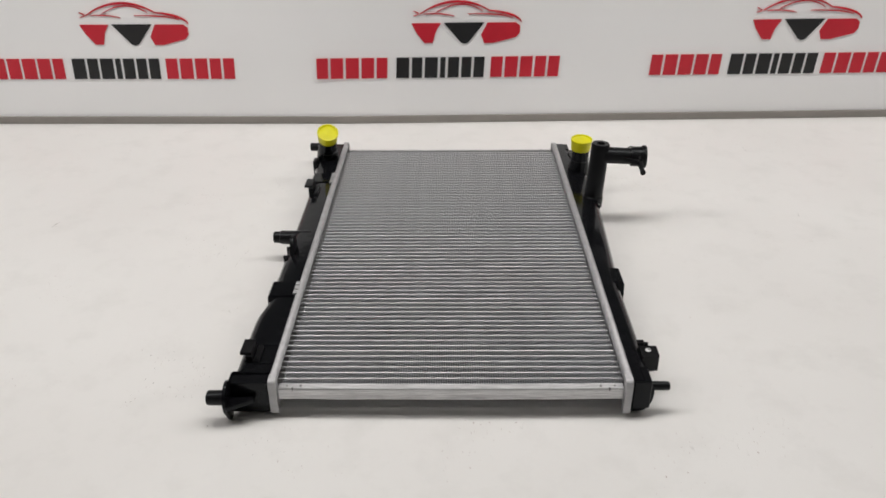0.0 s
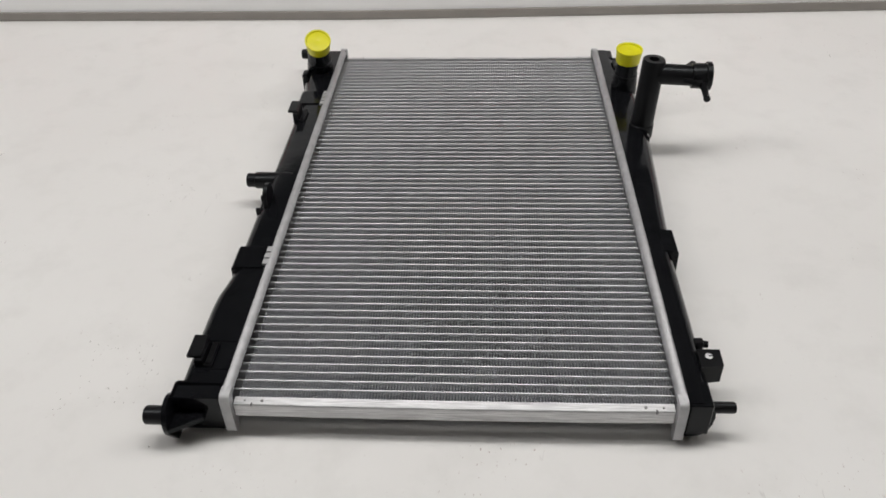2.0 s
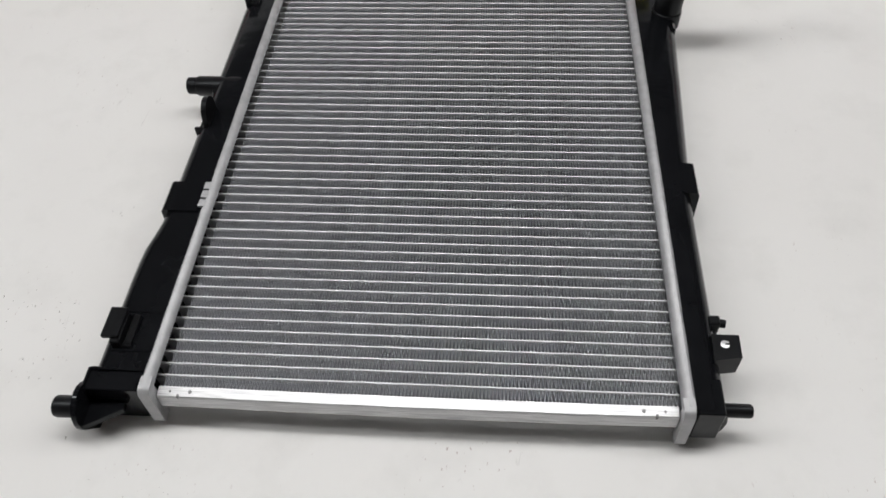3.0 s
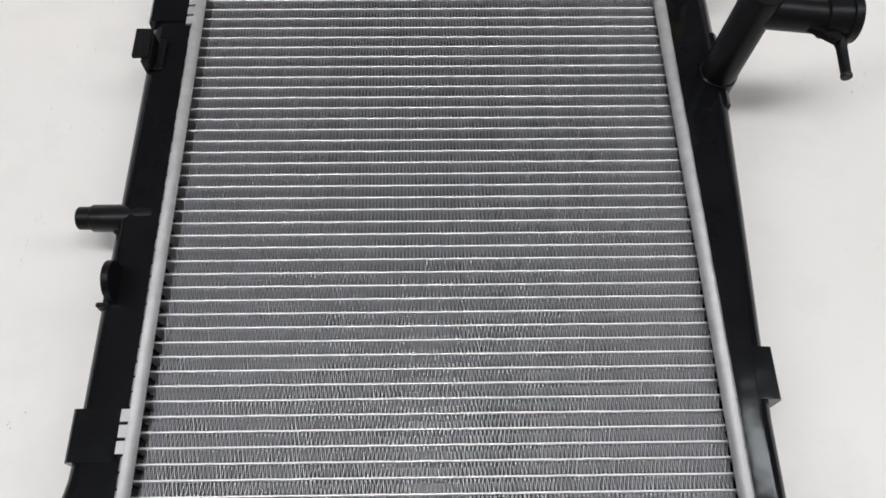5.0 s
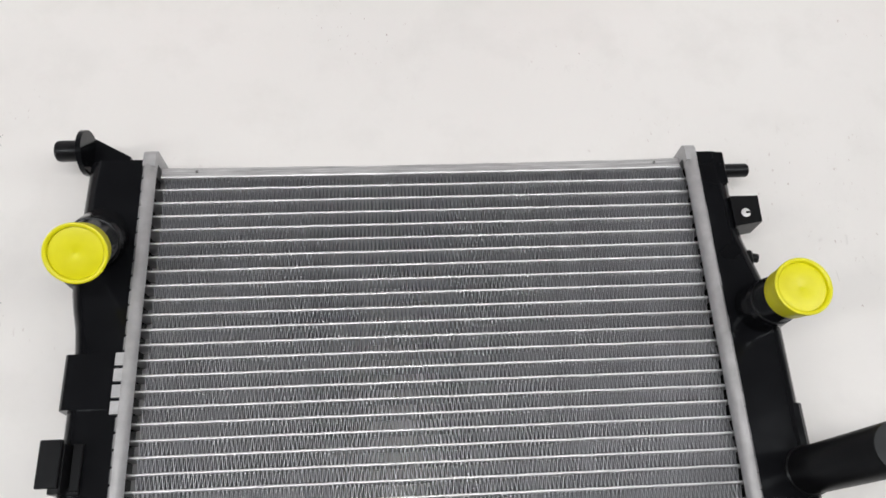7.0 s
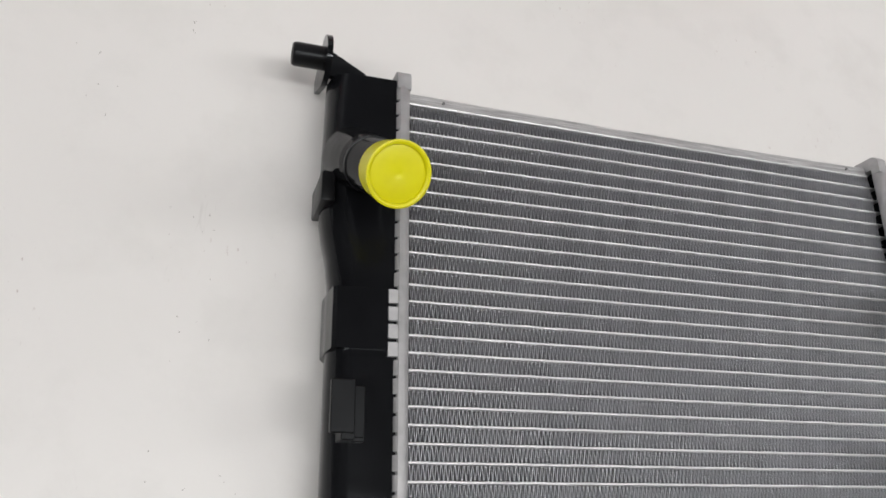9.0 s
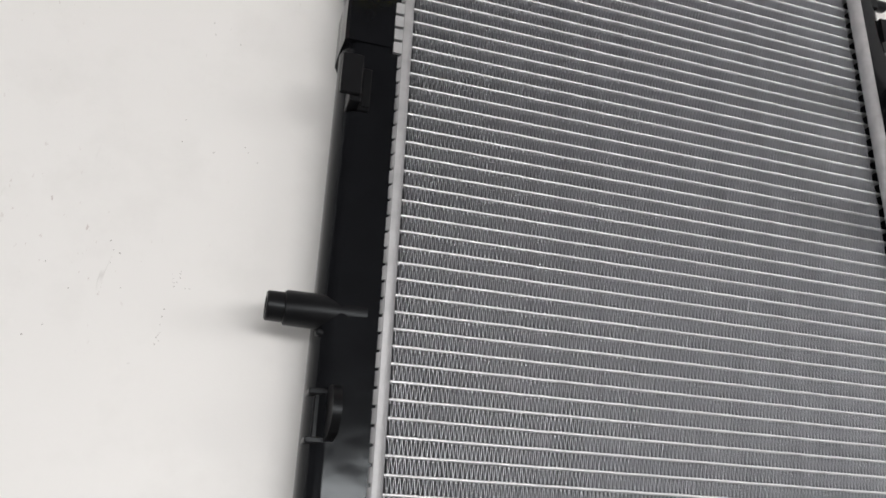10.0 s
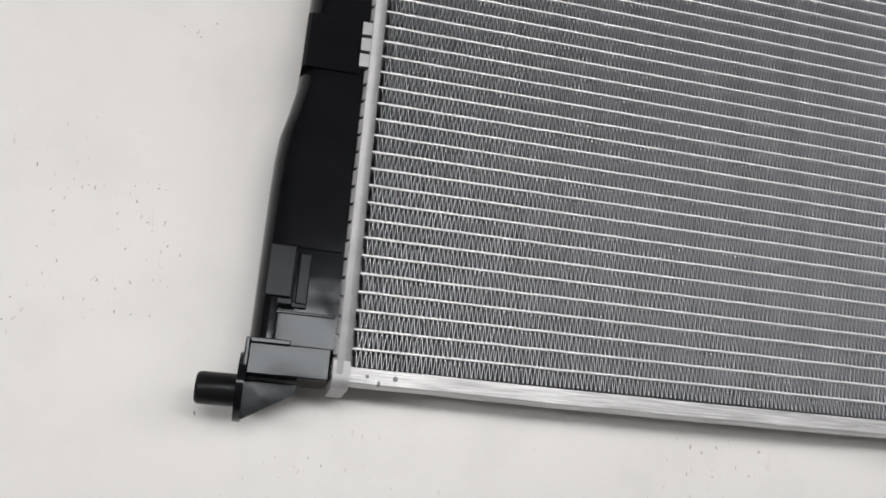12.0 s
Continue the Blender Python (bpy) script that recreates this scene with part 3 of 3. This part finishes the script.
# second tank: saddle, pins, brackets
b = bmesh.new()
prism(b, [(W + 0.0075, 0.0428), (W + 0.0230, 0.0428), (W + 0.0330, 0.0418), (W + 0.0345, 0.039), (W + 0.0350, 0.012), (W + 0.028, 0.003), (W + 0.0075, 0.003)], "y", 0.192, 0.226)
soften(b, 0.0006, 1, 0.3)
on_tank("saddle", b, tank_b, mat=BLACK)
b = bmesh.new()
prism(b, [(W + 0.0075, 0.0428), (W + 0.0250, 0.0428), (W + 0.0390, 0.0418), (W + 0.0420, 0.039), (W + 0.0430, 0.012), (W + 0.034, 0.003), (W + 0.0075, 0.003)], "y", 0.4145, 0.4815)
soften(b, 0.0006, 1, 0.3)
on_tank("saddle", b, tank_b, mat=BLACK)
for yc, y0, y1 in ((0.0065, -0.004, 0.0225), (0.6470, 0.6310, 0.6555)):
    b = bmesh.new()
    box(b, W + 0.0066, W + 0.0245, y0, y1, 0.009, 0.0428, 0.0008, 1)
    end = on_tank("end_box", b, tank_b, mat=BLACK)
    b = bmesh.new()
    turned(b, (W + 0.024, yc, 0.0300), (W + 0.0450, yc, 0.0300), [(0, 0.0048), (0.93, 0.0048), (1, 0.0040)], 24)
    on_tank("locating_pin", b, end)
for y0, y1, yc in ((0.0360, 0.0570, 0.0490), (0.5985, 0.6205, 0.6080)):
    b = bmesh.new()
    pts = [(W + 0.0225, y0), (W + 0.0410, y0 + 0.003), (W + 0.0415, y1), (W + 0.0225, y1)]
    prism(b, pts, "z", 0.0245, 0.0440)
    soften(b, 0.0006, 1, 0.5)
    br = on_tank("bracket", b, tank_b, "black bolt bracket with a small hole")
    # bright disc added on the solid bracket for the table seen through its hole
    part("hole_disc", turned(bmesh.new(), (W + 0.0310, yc, 0.0430), (W + 0.0310, yc, 0.0446), [(0, 0.0031), (0.9, 0.0031), (1, 0.0027)], 20), ALU_TUBE, br, "bright disc standing in for the open bolt hole")
    part("slot", boxed(W + 0.0308, W + 0.0348, yc - 0.0007, yc + 0.0009, 0.0442, 0.0448, 0.0003, segments=1), DARK, br, "dark slot")
# drain spigots beside the brackets
for yc in (0.0735, 0.5800):
    b = bmesh.new()
    box(b, W + 0.020, W + 0.0330, yc - 0.0040, yc + 0.0040, 0.020, 0.0380, 0.001, 1)
    turned(b, (W + 0.030, yc, 0.034), (W + 0.0370, yc - 0.001, 0.034), [(0, 0.0034), (1, 0.0030)], 16)
    box(b, W + 0.026, W + 0.0310, yc - 0.0120, yc - 0.0030, 0.022, 0.0300, 0.0008, 1)
    on_tank("spigot", b, tank_b)

# filler neck with its side arm
NX, NY = 0.4005, 0.4425
b = bmesh.new()
turned(b, (NX - 0.005, NY - 0.001, 0.028), (NX, NY, 0.1268), [(0, 0.0148), (0.16, 0.0146), (0.17, 0.0136), (0.985, 0.0132), (1.0, 0.0124), (1.0, 0.0062), (0.93, 0.0056)], 40)
neck = on_tank("filler_neck", b, tank_b, "upright black filler neck with a side arm")
AZ = 0.1088
b = bmesh.new()
turned(b, (NX, NY, AZ), (0.4480, 0.4360, AZ), [(0, 0.0122), (1, 0.0118)], 32)
on_tank("side_arm", b, neck)
b = bmesh.new()
turned(b, (0.4440, 0.4363, AZ), (0.4660, 0.4345, AZ), [(0, 0.0120), (0.03, 0.0144), (0.70, 0.0146), (0.72, 0.0165), (0.96, 0.0165), (1.0, 0.0155), (1.0, 0.0125), (0.75, 0.0120)], 40)
part("mouth", b, BLACK_DULL, neck, "round black filler mouth with a rim")
b = bmesh.new()
prism(b, [(0.4300, 0.4440), (0.4540, 0.4440), (0.4545, 0.4680), (0.4500, 0.4700)], "z", AZ - 0.002, AZ + 0.003)
prism(b, [(0.4280, 0.4300), (0.4520, 0.4300), (0.4525, 0.4160), (0.4490, 0.4140)], "z", AZ - 0.003, AZ + 0.002)
part("gusset", b, BLACK_DULL, neck)
b = bmesh.new()
turned(b, (0.4555, 0.4270, 0.1045), (0.4535, 0.3905, 0.1018), [(0, 0.0046), (0.3, 0.0042), (0.35, 0.0036), (0.93, 0.0034), (0.95, 0.0040), (1.0, 0.0036)], 20)
part("overflow_nozzle", b, BLACK_DULL, neck, "thin black overflow nozzle")

# ---- core: tubes and corrugated fins ----
TX = (-0.0034, W + 0.0034)


def tube_mesh(k):
    """A flat tube seen on its narrow edge, faintly wavy where the fins are brazed to it."""
    b = bmesh.new()
    t = TUBE_THICK / 2
    pts = [(-t, CORE0 + 0.0006), (-t * 0.5, CORE0), (t * 0.5, CORE0), (t, CORE0 + 0.0006)]
    pts += [(t * math.cos(math.pi * a / 6), CORE1 - t * 0.6 + t * 0.6 * math.sin(math.pi * a / 6)) for a in range(7)]
    rings, n = [], 120
    for i in range(n + 1):
        x = TX[0] + (TX[1] - TX[0]) * i / n
        dy = 0.00016 * noise.noise((x * 60, k * 5.0, 1.0)) + 0.00009 * noise.noise((x * 310, k * 5.0, 7.0))
        thick = 1 + 0.12 * noise.noise((x * 260, k * 3.0, 3.0))
        rings.append([b.verts.new((x, u * thick + dy, z)) for u, z in pts])
    m = len(pts)
    for p, q in zip(rings, rings[1:]):
        for a in range(m):
            c = (a + 1) % m
            b.faces.new((p[a], p[c], q[c], q[a]))
    b.faces.new(rings[0])
    b.faces.new(rings[-1][::-1])
    bmesh.ops.recalc_face_normals(b, faces=b.faces)
    me = bpy.data.meshes.new("tube")
    b.to_mesh(me)
    b.free()
    me.materials.append(ALU_TUBE)
    me.shade_smooth()
    me.set_sharp_from_angle(angle=1.2)
    return me


def fin_mesh(k):
    """One corrugated strip: legs with pressed louvres between rounded folds; the upper edge has real thickness. Its
    colour darkens with depth, as painted shade.
    """
    rnd = random.Random(k)
    wave, half = 0.0025, (TUBE_STEP - TUBE_THICK) / 2 - 0.0001
    x, x_end = 0.0054, W - 0.0018
    path, louvred, up = [], [], 1
    while x < x_end:
        w = wave / 2 * rnd.uniform(0.94, 1.06)
        f = w * rnd.uniform(0.40, 0.52)
        h = half * rnd.uniform(0.97, 1.0)
        path += [(x, up * (h - 0.00055)), (x + f * 0.25, up * h), (x + f * 0.75, up * h), (x + f, up * (h - 0.00055))]
        louvred += [False, False, False, True]
        x += w
        up = -up
    t = 0.00009
    z0, z1 = CORE0 + 0.0004, CORE1 - 0.0006
    low = z1 - 0.0009
    steps = [(low, 0.0), (low - 0.0005, 0.00012), (low - 0.0015, -0.00014), (low - 0.0025, 0.00014), (low - 0.0035, -0.00014), (low - 0.0045, 0.0), (z0, 0.0)]
    verts, faces, edge = [], [], []
    n = len(path)
    side = []
    for i, (u, v) in enumerate(path):
        a, c = path[max(0, i - 1)], path[min(n - 1, i + 1)]
        d = Vector((c[0] - a[0], c[1] - a[1])).normalized()
        side.append((-d.y, d.x))
        for q in (-1, 1):
            for z in (low, z1):
                verts.append((u - d.y * t * q, v + d.x * t * q, z))
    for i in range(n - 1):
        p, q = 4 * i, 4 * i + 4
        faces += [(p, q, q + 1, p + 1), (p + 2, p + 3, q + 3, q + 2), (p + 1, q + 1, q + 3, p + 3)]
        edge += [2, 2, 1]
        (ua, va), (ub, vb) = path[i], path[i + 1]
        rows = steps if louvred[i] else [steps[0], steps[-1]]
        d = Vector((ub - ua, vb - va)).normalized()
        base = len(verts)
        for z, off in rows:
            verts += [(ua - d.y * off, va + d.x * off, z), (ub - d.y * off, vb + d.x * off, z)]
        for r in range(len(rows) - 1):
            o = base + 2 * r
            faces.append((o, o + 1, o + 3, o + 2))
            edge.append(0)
    me = bpy.data.meshes.new("fin")
    me.from_pydata(verts, [], faces)
    # slot 0: painted shade between the legs; 1 and 2: brightened edge and upper sides
    me.materials.append(FIN_DEEP_SHADED)
    me.materials.append(FIN_EDGE_LIT)
    me.materials.append(FIN_SIDE_LIT)
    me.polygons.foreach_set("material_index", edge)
    me.update()
    return me


tubes = [tube_mesh(k) for k in range(4)]
fins = [fin_mesh(k) for k in range(4)]
for k in range(TUBES):
    ob = new("tube", tubes[(k * 5 + k // 4) % 4])
    ob.parent, ob.location = radiator, (0, TUBE_FIRST + TUBE_STEP * k, 0)
for k in range(TUBES + 1):
    ob = new("fin", fins[(k * 7 + k // 3) % 4])
    ob.parent, ob.location = radiator, (0, TUBE_FIRST + TUBE_STEP * (k - 0.5), 0)
